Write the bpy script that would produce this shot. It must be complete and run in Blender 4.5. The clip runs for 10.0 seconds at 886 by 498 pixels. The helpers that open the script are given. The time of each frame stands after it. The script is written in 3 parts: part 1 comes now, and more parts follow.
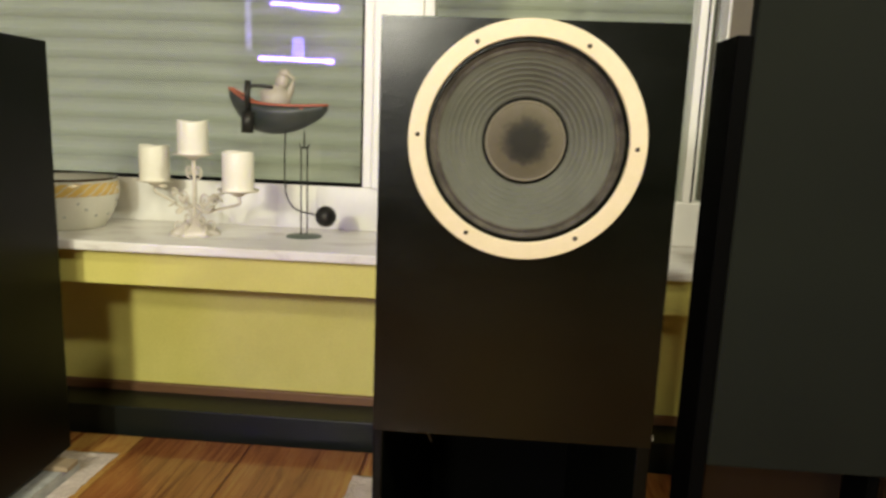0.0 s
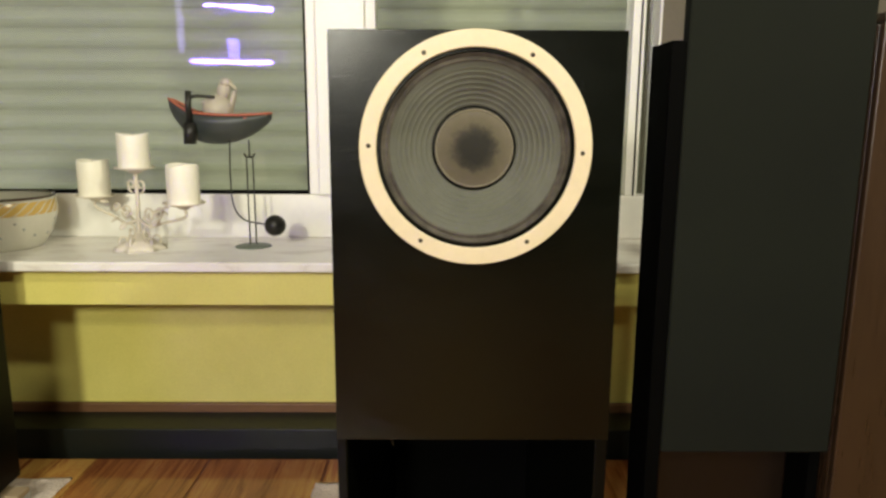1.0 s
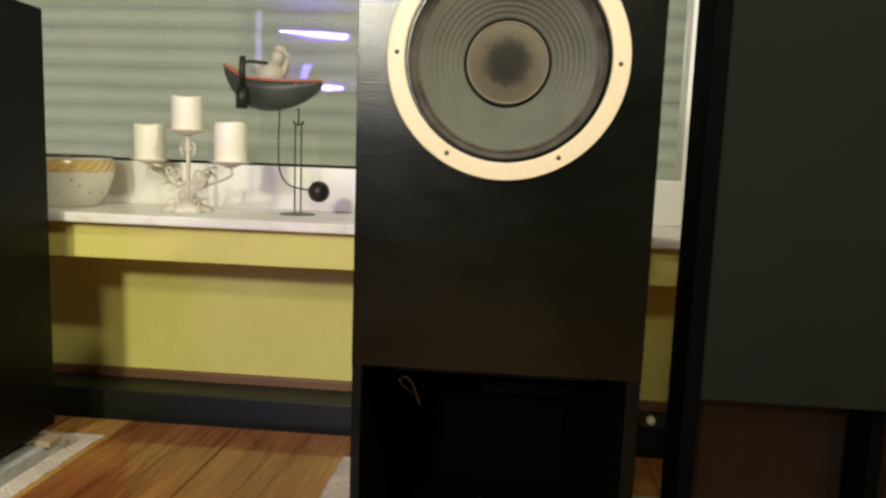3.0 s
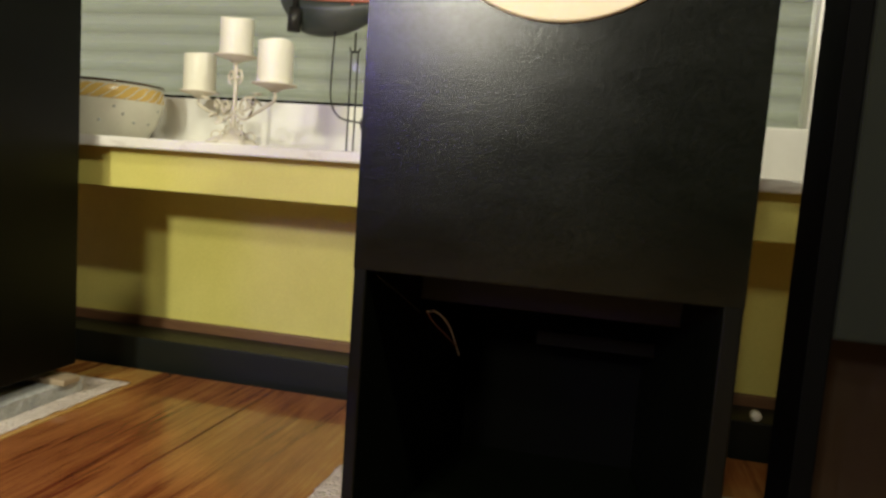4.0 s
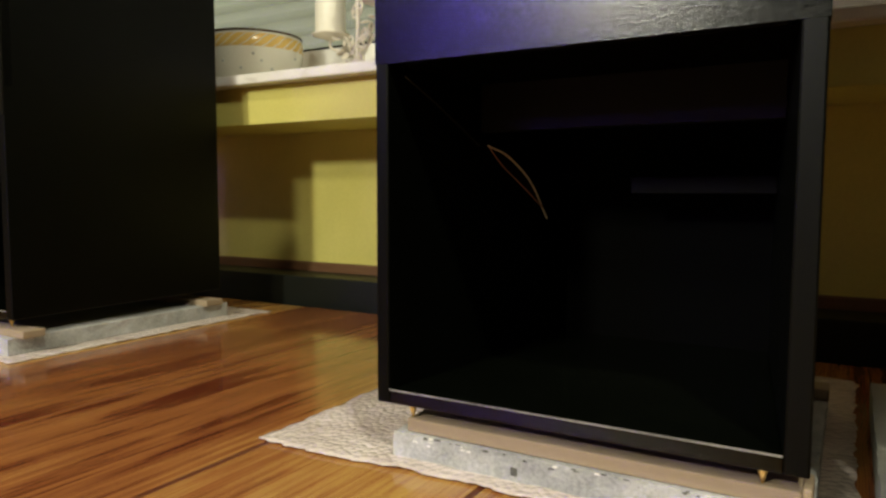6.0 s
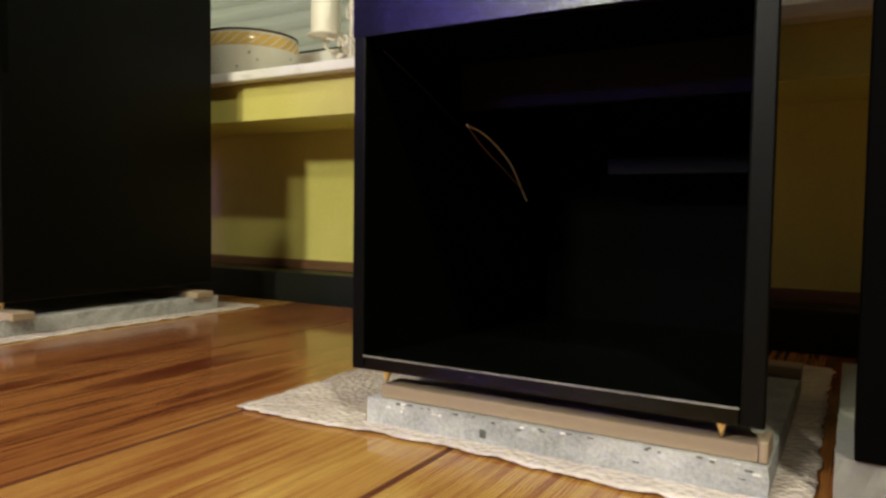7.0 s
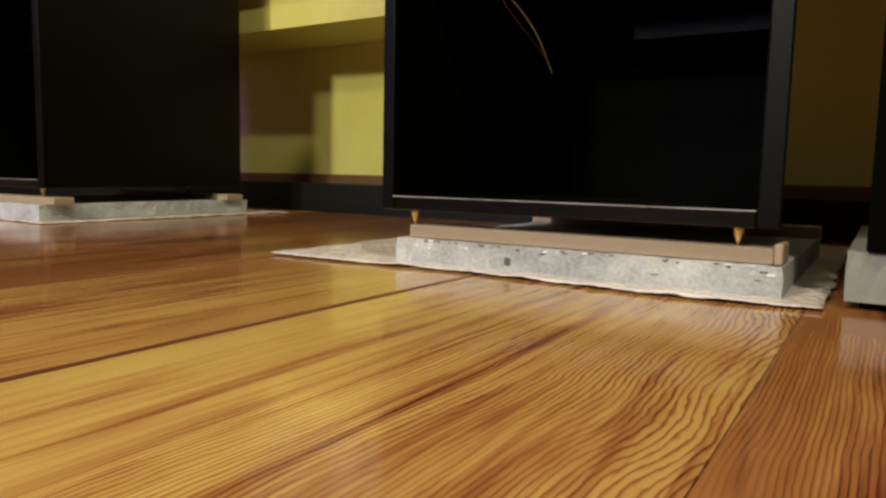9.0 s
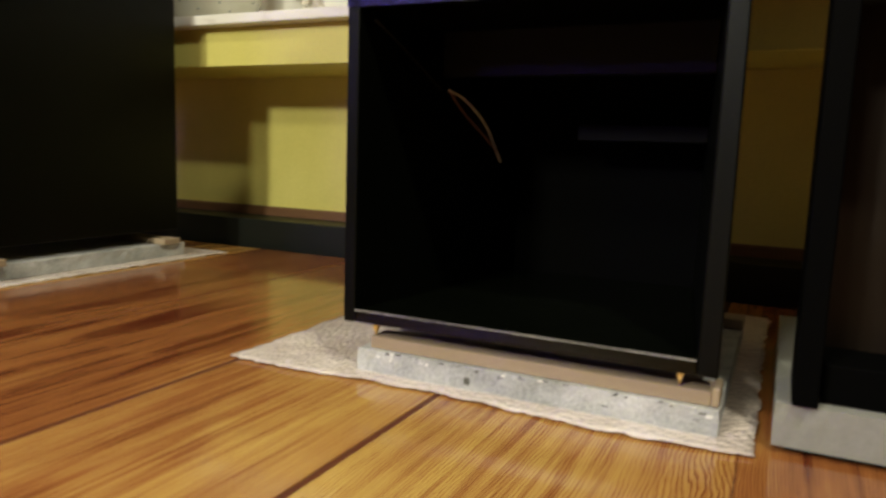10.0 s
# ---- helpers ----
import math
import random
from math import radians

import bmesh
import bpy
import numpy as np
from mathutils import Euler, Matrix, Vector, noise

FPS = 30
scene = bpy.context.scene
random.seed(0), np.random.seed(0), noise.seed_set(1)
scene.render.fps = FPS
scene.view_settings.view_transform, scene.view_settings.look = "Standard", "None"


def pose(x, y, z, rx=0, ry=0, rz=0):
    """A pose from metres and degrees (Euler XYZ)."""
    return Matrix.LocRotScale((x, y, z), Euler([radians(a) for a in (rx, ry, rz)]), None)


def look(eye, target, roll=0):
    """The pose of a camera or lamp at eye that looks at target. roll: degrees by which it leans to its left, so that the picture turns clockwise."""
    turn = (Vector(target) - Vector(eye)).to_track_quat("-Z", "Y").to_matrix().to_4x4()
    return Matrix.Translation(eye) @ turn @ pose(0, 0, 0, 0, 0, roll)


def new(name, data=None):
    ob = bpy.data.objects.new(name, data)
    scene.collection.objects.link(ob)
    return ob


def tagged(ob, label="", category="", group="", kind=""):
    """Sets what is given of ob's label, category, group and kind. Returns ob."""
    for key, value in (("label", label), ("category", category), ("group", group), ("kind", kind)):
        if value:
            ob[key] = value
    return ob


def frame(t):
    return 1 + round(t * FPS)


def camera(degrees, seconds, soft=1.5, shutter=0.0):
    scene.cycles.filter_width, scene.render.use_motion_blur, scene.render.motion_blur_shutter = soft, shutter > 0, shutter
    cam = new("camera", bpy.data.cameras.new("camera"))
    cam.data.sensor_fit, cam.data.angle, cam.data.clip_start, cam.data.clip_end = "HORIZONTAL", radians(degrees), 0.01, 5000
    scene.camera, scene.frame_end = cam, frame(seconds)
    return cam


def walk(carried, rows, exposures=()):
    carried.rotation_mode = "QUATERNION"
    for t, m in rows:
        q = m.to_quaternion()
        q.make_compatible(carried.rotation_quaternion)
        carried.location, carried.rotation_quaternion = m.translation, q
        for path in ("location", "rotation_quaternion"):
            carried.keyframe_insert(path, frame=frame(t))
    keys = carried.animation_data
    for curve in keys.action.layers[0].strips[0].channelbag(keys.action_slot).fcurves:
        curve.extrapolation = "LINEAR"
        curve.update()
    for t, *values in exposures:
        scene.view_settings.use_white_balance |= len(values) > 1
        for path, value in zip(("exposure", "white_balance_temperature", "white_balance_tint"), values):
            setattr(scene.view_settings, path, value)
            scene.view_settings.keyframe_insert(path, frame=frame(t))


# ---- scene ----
cam = camera(64.3, 10.0, soft=2.6, shutter=0.3)
PATH = [
    (0, (-0.047, -1.16, 1.035), (-0.183, 0.802, 0.672), 2.2),
    (0.5, (-0.05, -1.171, 1.059), (-0.012, 0.803, 0.739), 1.9),
    (1, (-0.061, -1.176, 1.059), (-0.046, 0.789, 0.686), 0.3),
    (1.5, (-0.055, -1.195, 1.055), (-0.104, 0.778, 0.735), 1.4),
    (2, (-0.021, -1.206, 1.041), (-0.063, 0.765, 0.703), 1.7),
    (2.5, (-0.001, -1.183, 0.964), (-0.08, 0.786, 0.622), 1.1),
    (2.7, (0.004, -1.183, 0.909), (-0.113, 0.791, 0.608), 1.3),
    (4, (0.083, -0.873, 0.619), (-0.369, 1.064, 0.412), 4.1),
    (4.5, (0.159, -0.804, 0.468), (-0.548, 1.051, 0.227), 2.9),
    (5, (0.175, -0.741, 0.404), (-0.696, 1.053, 0.249), 0.9),
    (5.5, (0.224, -0.711, 0.36), (-0.763, 1.02, 0.186), -0.4),
    (7, (0.31, -0.714, 0.273), (-0.697, 1.011, 0.17), 0.8),
    (7.5, (0.321, -0.731, 0.205), (-0.679, 0.995, 0.053), 1.2),
    (8, (0.324, -0.745, 0.149), (-0.695, 0.962, -0.069), 1.9),
    (8.5, (0.325, -0.746, 0.133), (-0.725, 0.944, -0.068), 2.8),
    (9, (0.328, -0.755, 0.12), (-0.723, 0.933, -0.09), 1.2),
    (9.5, (0.32, -0.753, 0.141), (-0.752, 0.925, -0.043), 2.6),
    (10, (0.291, -0.797, 0.306), (-0.566, 0.99, 0.037), 2.0),
]
walk(cam, [(t, look(eye, target, roll)) for t, eye, target, roll in PATH])

# ---------------------------------------------------------------- light
world = bpy.data.worlds.new("world")
world.use_nodes = True
scene.world = world
world.node_tree.nodes["Background"].inputs[0].default_value = (0.48, 0.50, 0.37, 1)
world.node_tree.nodes["Background"].inputs[1].default_value = 1.3
scene.view_settings.exposure = 0.0


def area_lamp(name, eye, target, sx, sy, watts, colour):
    data = bpy.data.lights.new(name, "AREA")
    data.shape, data.size, data.size_y, data.energy, data.color = "RECTANGLE", sx, sy, watts, colour
    ob = new(name, data)
    ob.matrix_world = look(eye, target)
    return ob


LAMP = area_lamp("room_lamp", (-0.36, -2.92, 2.40), (-0.7, 0.9, 0.4), 0.36, 0.36, 44, (1.0, 0.965, 0.76))
TABLE = area_lamp("table_lamp", (-0.97, -3.50, 1.94), (-0.7, 0.9, 0.5), 0.30, 0.30, 97, (1.0, 0.97, 0.78))
CEIL = area_lamp("ceiling_lamp", (0.91, -0.99, 2.22), (-1.2, 1.0, 0.2), 0.12, 0.12, 29, (1.0, 0.965, 0.76))


# ---------------------------------------------------------------- materials
def material(name):
    m = bpy.data.materials.new(name)
    m.use_nodes = True
    return m, m.node_tree.nodes, m.node_tree.links, m.node_tree.nodes["Principled BSDF"]


def coords(n, l, scale, rot=(0, 0, 0)):
    tc, mp = n.new("ShaderNodeTexCoord"), n.new("ShaderNodeMapping")
    mp.inputs["Scale"].default_value = scale
    mp.inputs["Rotation"].default_value = rot
    l.new(tc.outputs["Object"], mp.inputs[0])
    return mp.outputs[0]


def noise_tex(n, l, vec, scale, detail=4, rough=0.6, distort=0.0):
    t = n.new("ShaderNodeTexNoise")
    t.inputs["Scale"].default_value, t.inputs["Detail"].default_value = scale, detail
    t.inputs["Roughness"].default_value, t.inputs["Distortion"].default_value = rough, distort
    l.new(vec, t.inputs["Vector"])
    return t.outputs["Fac"]


def ramp(n, l, fac, stops):
    r = n.new("ShaderNodeValToRGB")
    e = r.color_ramp.elements
    while len(e) < len(stops):
        e.new(0.5)
    for k, (p, c) in enumerate(stops):
        e[k].position, e[k].color = p, (*c, 1) if len(c) == 3 else c
    l.new(fac, r.inputs[0])
    return r.outputs[0]


def bump(n, l, height, strength, distance, bsdf):
    b = n.new("ShaderNodeBump")
    b.inputs["Strength"].default_value, b.inputs["Distance"].default_value = strength, distance
    l.new(height, b.inputs["Height"])
    l.new(b.outputs[0], bsdf.inputs["Normal"])
    return b


def grey(v):
    return (v, v, v)


def simple(name, dark, light, rough=0.5,  scale=30, stretch=(1, 1, 1), metal=0.0, bump_amt=0.1, rough_var=0.1, bump_dist=0.001, fine=4.0, spec=0.5):
    """A worn surface: colour and gloss vary at two scales."""
    m, n, l, b = material(name)
    v = coords(n, l, stretch)
    big, small = noise_tex(n, l, v, scale * 0.12, 3), noise_tex(n, l, v, scale * fine, 5)
    mix = n.new("ShaderNodeMath")
    mix.operation = "MULTIPLY_ADD"
    l.new(big, mix.inputs[0])
    mix.inputs[1].default_value = 0.6
    mul = n.new("ShaderNodeMath")
    mul.operation = "MULTIPLY"
    l.new(small, mul.inputs[0])
    mul.inputs[1].default_value = 0.4
    l.new(mul.outputs[0], mix.inputs[2])
    l.new(ramp(n, l, mix.outputs[0], [(0.3, dark), (0.7, light)]), b.inputs["Base Color"])
    l.new(ramp(n, l, mix.outputs[0], [(0.3, grey(max(0.02, rough - rough_var))), (0.7, grey(rough + rough_var))]), b.inputs["Roughness"])
    b.inputs["Metallic"].default_value = metal
    b.inputs["Specular IOR Level"].default_value = spec
    if bump_amt:
        bump(n, l, small, bump_amt, bump_dist, b)
    return m


M_BLACK = simple("black_lacquer", (0.0012, 0.0017, 0.0009), (0.0028, 0.0036, 0.0019), 0.22, 60, (0.45, 1.0, 1.1), 0, 0.32, 0.07, 0.0009, 5, 0.31)
M_SATIN = simple("black_satin_side", (0.0008, 0.0011, 0.0006), (0.0018, 0.0022, 0.0013), 0.40, 34, (1.0, 1.0, 0.4), 0, 0.2, 0.10, 0.0008, 9, 0.13)
M_INNER = simple("black_inner_board", (0.0010, 0.0011, 0.0008), (0.0018, 0.0018, 0.0015), 0.45, 40, bump_amt=0.2, spec=0.055)
M_BOARD = simple("black_satin_board", (0.0012, 0.0014, 0.0010), (0.0022, 0.0024, 0.0018), 0.50, 40, bump_amt=0.2, spec=0.20)
M_BLACK_IN = simple("black_inside", (0.0006, 0.0006, 0.0005), (0.0011, 0.0011, 0.0009), 0.7, 40, bump_amt=0.15, spec=0.03)
M_RING = simple("cream_enamel", (0.53, 0.45, 0.285), (0.62, 0.53, 0.355), 0.42, 20, bump_amt=0.04)
M_SCREW = simple("dark_steel", (0.03, 0.028, 0.02), (0.07, 0.06, 0.05), 0.4, 200, metal=0.8)
M_CONE = simple("paper_cone", (0.066, 0.068, 0.050), (0.112, 0.114, 0.088), 0.75, 110, bump_amt=0.25, spec=0.3)
M_GROOVE = simple("dark_groove", (0.004, 0.004, 0.003), (0.010, 0.009, 0.007), 0.9, 90, spec=0.1)
M_CAPRIM = simple("pressed_paper_rim", (0.13, 0.115, 0.078), (0.19, 0.165, 0.115), 0.7, 110, bump_amt=0.2, spec=0.3)
M_SURROUND = simple("doped_cloth", (0.016, 0.014, 0.011), (0.115, 0.102, 0.080), 0.9, 210, bump_amt=0.5, spec=0.15)


def felt_cap():
    """A dust cap whose middle is darkened by a blotchy patch of old glue."""
    m, n, l, b = material("dust_cap_patch")
    v = coords(n, l, (1, 1, 1))
    d, ad = n.new("ShaderNodeVectorMath"), n.new("ShaderNodeMath")
    d.operation, ad.operation = "DISTANCE", "MULTIPLY_ADD"
    d.inputs[1].default_value = (0.001, 0.036, 1.003)
    l.new(v, d.inputs[0])
    l.new(noise_tex(n, l, v, 60, 5, 0.65), ad.inputs[0])
    ad.inputs[1].default_value = 0.026
    l.new(d.outputs["Value"], ad.inputs[2])
    l.new(ramp(n, l, ad.outputs[0], [(0.036, (0.022, 0.021, 0.017)), (0.046, (0.038, 0.035, 0.026)), (0.056, (0.088, 0.076, 0.050)), (0.078, (0.115, 0.101, 0.070))]), b.inputs["Base Color"])
    b.inputs["Roughness"].default_value = 0.85
    b.inputs["Specular IOR Level"].default_value = 0.15
    bump(n, l, noise_tex(n, l, v, 350, 4), 0.3, 0.0006, b)
    return m


M_CAPC = felt_cap()

M_CONCRETE = simple("concrete", (0.20, 0.21, 0.20), (0.66, 0.66, 0.64), 0.9, 90, bump_amt=0.8, bump_dist=0.003, fine=2.2)
M_SMOOTH_CONC = simple("smooth_concrete", (0.20, 0.20, 0.17), (0.29, 0.285, 0.25), 0.85, 26, bump_amt=0.25, fine=5)
M_SHADEB = simple("dark_shade_backing", (0.006, 0.0036, 0.002), (0.012, 0.007, 0.004), 0.4, 40, (1, 1, 0.1), bump_amt=0.1, spec=0.25)
M_PIT = simple("pitted_concrete", (0.07, 0.07, 0.06), (0.15, 0.15, 0.13), 0.9, 60)
M_MDF = simple("fibreboard", (0.31, 0.235, 0.150), (0.40, 0.31, 0.205), 0.8, 40, (0.4, 1, 1), bump_amt=0.2)
M_SCUFF = simple("scuffed_edge", (0.03, 0.03, 0.028), (0.42, 0.40, 0.36), 0.6, 60, (1.5, 1, 1), bump_amt=0.1)
M_BRASS = simple("brass", (0.75, 0.50, 0.18), (0.90, 0.68, 0.30), 0.25, 100, metal=1.0, bump_amt=0)
M_YELLOW = simple("yellow_paint", (0.57, 0.52, 0.125), (0.71, 0.645, 0.185), 0.5, 30, bump_amt=0.12, fine=5)
M_PLINTH = simple("black_green_paint", (0.0045, 0.006, 0.004), (0.009, 0.011, 0.0075), 0.45, 30, (0.3, 1, 1), spec=0.3)
M_LIP = simple("dark_wood", (0.10, 0.045, 0.02), (0.20, 0.10, 0.04), 0.5, 40, (0.1, 1, 1))
M_WHITE = simple("white_frame_paint", (0.80, 0.78, 0.71), (0.86, 0.84, 0.78), 0.4, 18, bump_amt=0.03)
M_WALL = simple("wall_plaster", (0.13, 0.112, 0.082), (0.17, 0.148, 0.11), 0.9, 20, bump_amt=0.1)
M_CEIL = simple("ceiling_paint", (0.36, 0.34, 0.29), (0.40, 0.38, 0.33), 0.9, 20)
M_SIDING = simple("painted_siding", (0.48, 0.50, 0.40), (0.66, 0.68, 0.57), 0.7, 14, (0.25, 1, 1), bump_amt=0.15)
M_WAX = simple("cream_wax", (0.84, 0.80, 0.65), (0.90, 0.87, 0.75), 0.45, 20, bump_amt=0.05)
M_IVORY = simple("ivory_iron", (0.60, 0.54, 0.42), (0.78, 0.72, 0.60), 0.5, 120, bump_amt=0.3)
M_CLOTH = simple("grey_cloth", (0.0028, 0.0037, 0.0020), (0.0075, 0.0090, 0.0056), 0.9, 26, bump_amt=0.45, fine=14, spec=0.16)
M_VENEER = simple("brown_veneer", (0.018, 0.010, 0.005), (0.036, 0.020, 0.009), 0.30, 40, (1, 1, 0.08), bump_amt=0.1)
M_HULL = simple("green_black_hull", (0.018, 0.026, 0.022), (0.055, 0.06, 0.052), 0.45, 90, bump_amt=0.15)
M_RED = simple("red_rim", (0.33, 0.08, 0.04), (0.45, 0.14, 0.08), 0.5, 90)
M_IRON = simple("dark_iron", (0.018, 0.018, 0.016), (0.04, 0.038, 0.03), 0.45, 150, metal=0.5)
M_GREEN = simple("green_base", (0.10, 0.13, 0.09), (0.16, 0.19, 0.14), 0.5, 100)
M_FIG = simple("painted_figure", (0.38, 0.34, 0.27), (0.55, 0.50, 0.40), 0.5, 60)
M_WIREW = simple("white_wire", (0.70, 0.68, 0.64), (0.80, 0.78, 0.73), 0.35, 100)
M_WIRER = simple("red_wire", (0.34, 0.17, 0.13), (0.42, 0.23, 0.18), 0.4, 100)
M_BOWL = simple("cream_ceramic", (0.68, 0.66, 0.54), (0.76, 0.74, 0.62), 0.18, 25, bump_amt=0.02)
M_BOWLR = simple("brown_glaze", (0.05, 0.035, 0.02), (0.09, 0.06, 0.035), 0.2, 60)
M_OCHRE = simple("ochre_glaze", (0.62, 0.40, 0.09), (0.76, 0.54, 0.18), 0.2, 60)
M_DOT = simple("blue_grey_glaze", (0.36, 0.38, 0.36), (0.46, 0.48, 0.43), 0.2, 60)


def marble():
    m, n, l, b = material("white_marbled_top")
    v = coords(n, l, (0.7, 2.2, 2.2))
    f = noise_tex(n, l, v, 5, 8, 0.62, 1.6)
    l.new(ramp(n, l, f, [(0.34, (0.60, 0.55, 0.49)), (0.47, (0.82, 0.79, 0.72)), (0.7, (0.87, 0.85, 0.80))]), b.inputs["Base Color"])
    b.inputs["Roughness"].default_value = 0.32
    return m


M_MARBLE = marble()


def pine(name, shift, cut, heart=0.0):
    """Varnished wide pine boards: thin growth lines along the board that bend round a heart, another cut for each board."""
    m, n, l, b = material(name)
    tc, oi = n.new("ShaderNodeTexCoord"), n.new("ShaderNodeObjectInfo")

    def math_node(op, a, b_, c=None):
        k = n.new("ShaderNodeMath")
        k.operation = op
        for i, v in enumerate((a, b_, c)):
            if v is None:
                continue
            if isinstance(v, (int, float)):
                k.inputs[i].default_value = v
            else:
                l.new(v, k.inputs[i])
        return k.outputs[0]

    def stretched(scale):
        mp = n.new("ShaderNodeMapping")
        mp.inputs["Scale"].default_value = scale
        l.new(off.outputs[0], mp.inputs[0])
        return mp.outputs[0]

    off = n.new("ShaderNodeVectorMath")
    off.operation = "MULTIPLY_ADD"
    l.new(oi.outputs["Random"], off.inputs[0])
    off.inputs[1].default_value = (7.0, 31.0, 3.0)
    l.new(tc.outputs["Object"], off.inputs[2])
    own = n.new("ShaderNodeSeparateXYZ")
    l.new(tc.outputs["Object"], own.inputs[0])
    wide = noise_tex(n, l, stretched((5.0, 0.9, 1)), 1.0, 2, 0.42)
    wiggle = noise_tex(n, l, stretched((20, 5.5, 1)), 1.0, 4, 0.6)
    sway = noise_tex(n, l, stretched((0.6, 2.6, 1)), 1.0, 2, 0.5)
    # growth rings cut at a flat angle: straight lines far from the heart, arches over it
    pith = math_node("MULTIPLY_ADD", oi.outputs["Random"], 0.0 if heart else 0.2, 0.27 if heart else 0.25)
    across = math_node("MULTIPLY_ADD", wide, 0.07, math_node("SUBTRACT", math_node("SUBTRACT", own.outputs["X"], pith), 0.035))
    under = math_node("MULTIPLY_ADD", sway, 0.10, math_node("MULTIPLY_ADD", own.outputs["Y"], 0.02, 0.03))
    radius = math_node("SQRT", math_node("ADD", math_node("MULTIPLY", across, across), math_node("MULTIPLY", under, under)), 0.0)
    rings = math_node("MULTIPLY_ADD", radius, 290.0, math_node("MULTIPLY", wiggle, 5.0 if heart else 3.2))
    grain = ramp(n, l, math_node("FRACT", rings, 0.0), [(0.0, grey(0.25)), (0.14, grey(0.0)), (0.55, grey(0.06)), (0.80, grey(0.6)), (0.92, grey(1.0)), (1.0, grey(0.25))])
    fibre = noise_tex(n, l, stretched((230, 7.0, 1)), 1.0, 3, 0.6)
    lines = ramp(n, l, noise_tex(n, l, stretched((95, 2.0, 1)), 1.0, 3, 0.55, 0.6), [(0.50, grey(0.0)), (0.66, grey(1.0))])
    tone = noise_tex(n, l, stretched((6.0, 1.3, 1)), 1.2, 4, 0.6)
    streak = ramp(n, l, noise_tex(n, l, stretched((20, 1.6, 1)), 1.0, 4, 0.62, 0.4), [(0.55, grey(0.0)), (0.72, grey(1.0))])
    depth = ramp(n, l, noise_tex(n, l, stretched((11.0, 4.0, 1)), 1.0, 4, 0.6), [(0.40, grey(0.12)), (0.64, grey(1.0))])
    shade = ramp(n, l, noise_tex(n, l, stretched((9.0, 1.5, 1)), 1.0, 3, 0.55), [(0.36, grey(0.1)), (0.66, grey(1.0))])
    v = math_node("MULTIPLY", math_node("MULTIPLY", grain, depth), cut)
    v = math_node("MULTIPLY_ADD", math_node("MULTIPLY", lines, shade), 0.26, v)
    v = math_node("MULTIPLY_ADD", fibre, 0.24, v)
    v = math_node("MULTIPLY_ADD", tone, 0.62, v)
    v = math_node("MULTIPLY_ADD", streak, 0.34, v)
    v = math_node("ADD", math_node("MULTIPLY_ADD", oi.outputs["Random"], 0.06, v), shift - 0.09)
    if heart:
        # one board keeps a dark resin streak and turns to redder heartwood beside it
        bend = math_node("MULTIPLY_ADD", noise_tex(n, l, stretched((2.0, 3.0, 1)), 1.0, 3, 0.5), 0.03, math_node("ADD", own.outputs["X"], -0.015))
        torn = math_node("MULTIPLY_ADD", noise_tex(n, l, stretched((60, 3.0, 1)), 1.0, 3, 0.6), 0.026, math_node("ABSOLUTE", math_node("ADD", bend, -heart), 0.0))
        resin = ramp(n, l, torn, [(0.007, grey(1.0)), (0.019, grey(0.0))])
        v = math_node("MULTIPLY_ADD", resin, 0.48, v)
        v = math_node("MULTIPLY_ADD", ramp(n, l, bend, [(0.02 + heart - 0.037, grey(0.0)), (0.15 + heart - 0.037, grey(1.0))]), 0.12, v)
    l.new(ramp(n, l, v, [(0.28, (0.62, 0.41, 0.105)), (0.45, (0.50, 0.27, 0.074)), (0.62, (0.33, 0.125, 0.036)), (0.92, (0.12, 0.026, 0.010))]), b.inputs["Base Color"])
    l.new(ramp(n, l, tone, [(0.3, grey(0.07)), (0.7, grey(0.16))]), b.inputs["Roughness"])
    bump(n, l, math_node("MULTIPLY_ADD", wide, 1.5, fibre), 0.05, 0.0006, b)
    return m


M_PINES = [pine("varnished_pine_pale", -0.04, 0.39, 0.03), pine("varnished_pine", 0.05, 0.36), pine("varnished_pine_red", 0.22, 0.30)]
M_JOINT = simple("reddish_joint_filler", (0.075, 0.016, 0.006), (0.16, 0.042, 0.014), 0.5, 60, (1, 0.1, 1), bump_amt=0.3)


def glass():
    m, n, l, b = material("window_glass")
    out = n["Material Output"]
    tr, gl, mix, lw, pw, ad = (n.new("ShaderNode" + k) for k in ("BsdfTransparent", "BsdfGlossy", "MixShader", "LayerWeight", "Math", "Math"))
    tr.inputs[0].default_value = (0.95, 0.96, 0.94, 1)
    gl.inputs["Roughness"].default_value = 0.02
    lw.inputs["Blend"].default_value = 0.5
    pw.operation, ad.operation = "POWER", "MULTIPLY_ADD"
    l.new(lw.outputs["Facing"], pw.inputs[0])
    pw.inputs[1].default_value = 5.0
    l.new(pw.outputs[0], ad.inputs[0])
    ad.inputs[1].default_value, ad.inputs[2].default_value = 0.9, 0.05
    l.new(ad.outputs[0], mix.inputs[0])
    l.new(tr.outputs[0], mix.inputs[1])
    l.new(gl.outputs[0], mix.inputs[2])
    l.new(mix.outputs[0], out.inputs[0])
    return m


M_GLASS = glass()


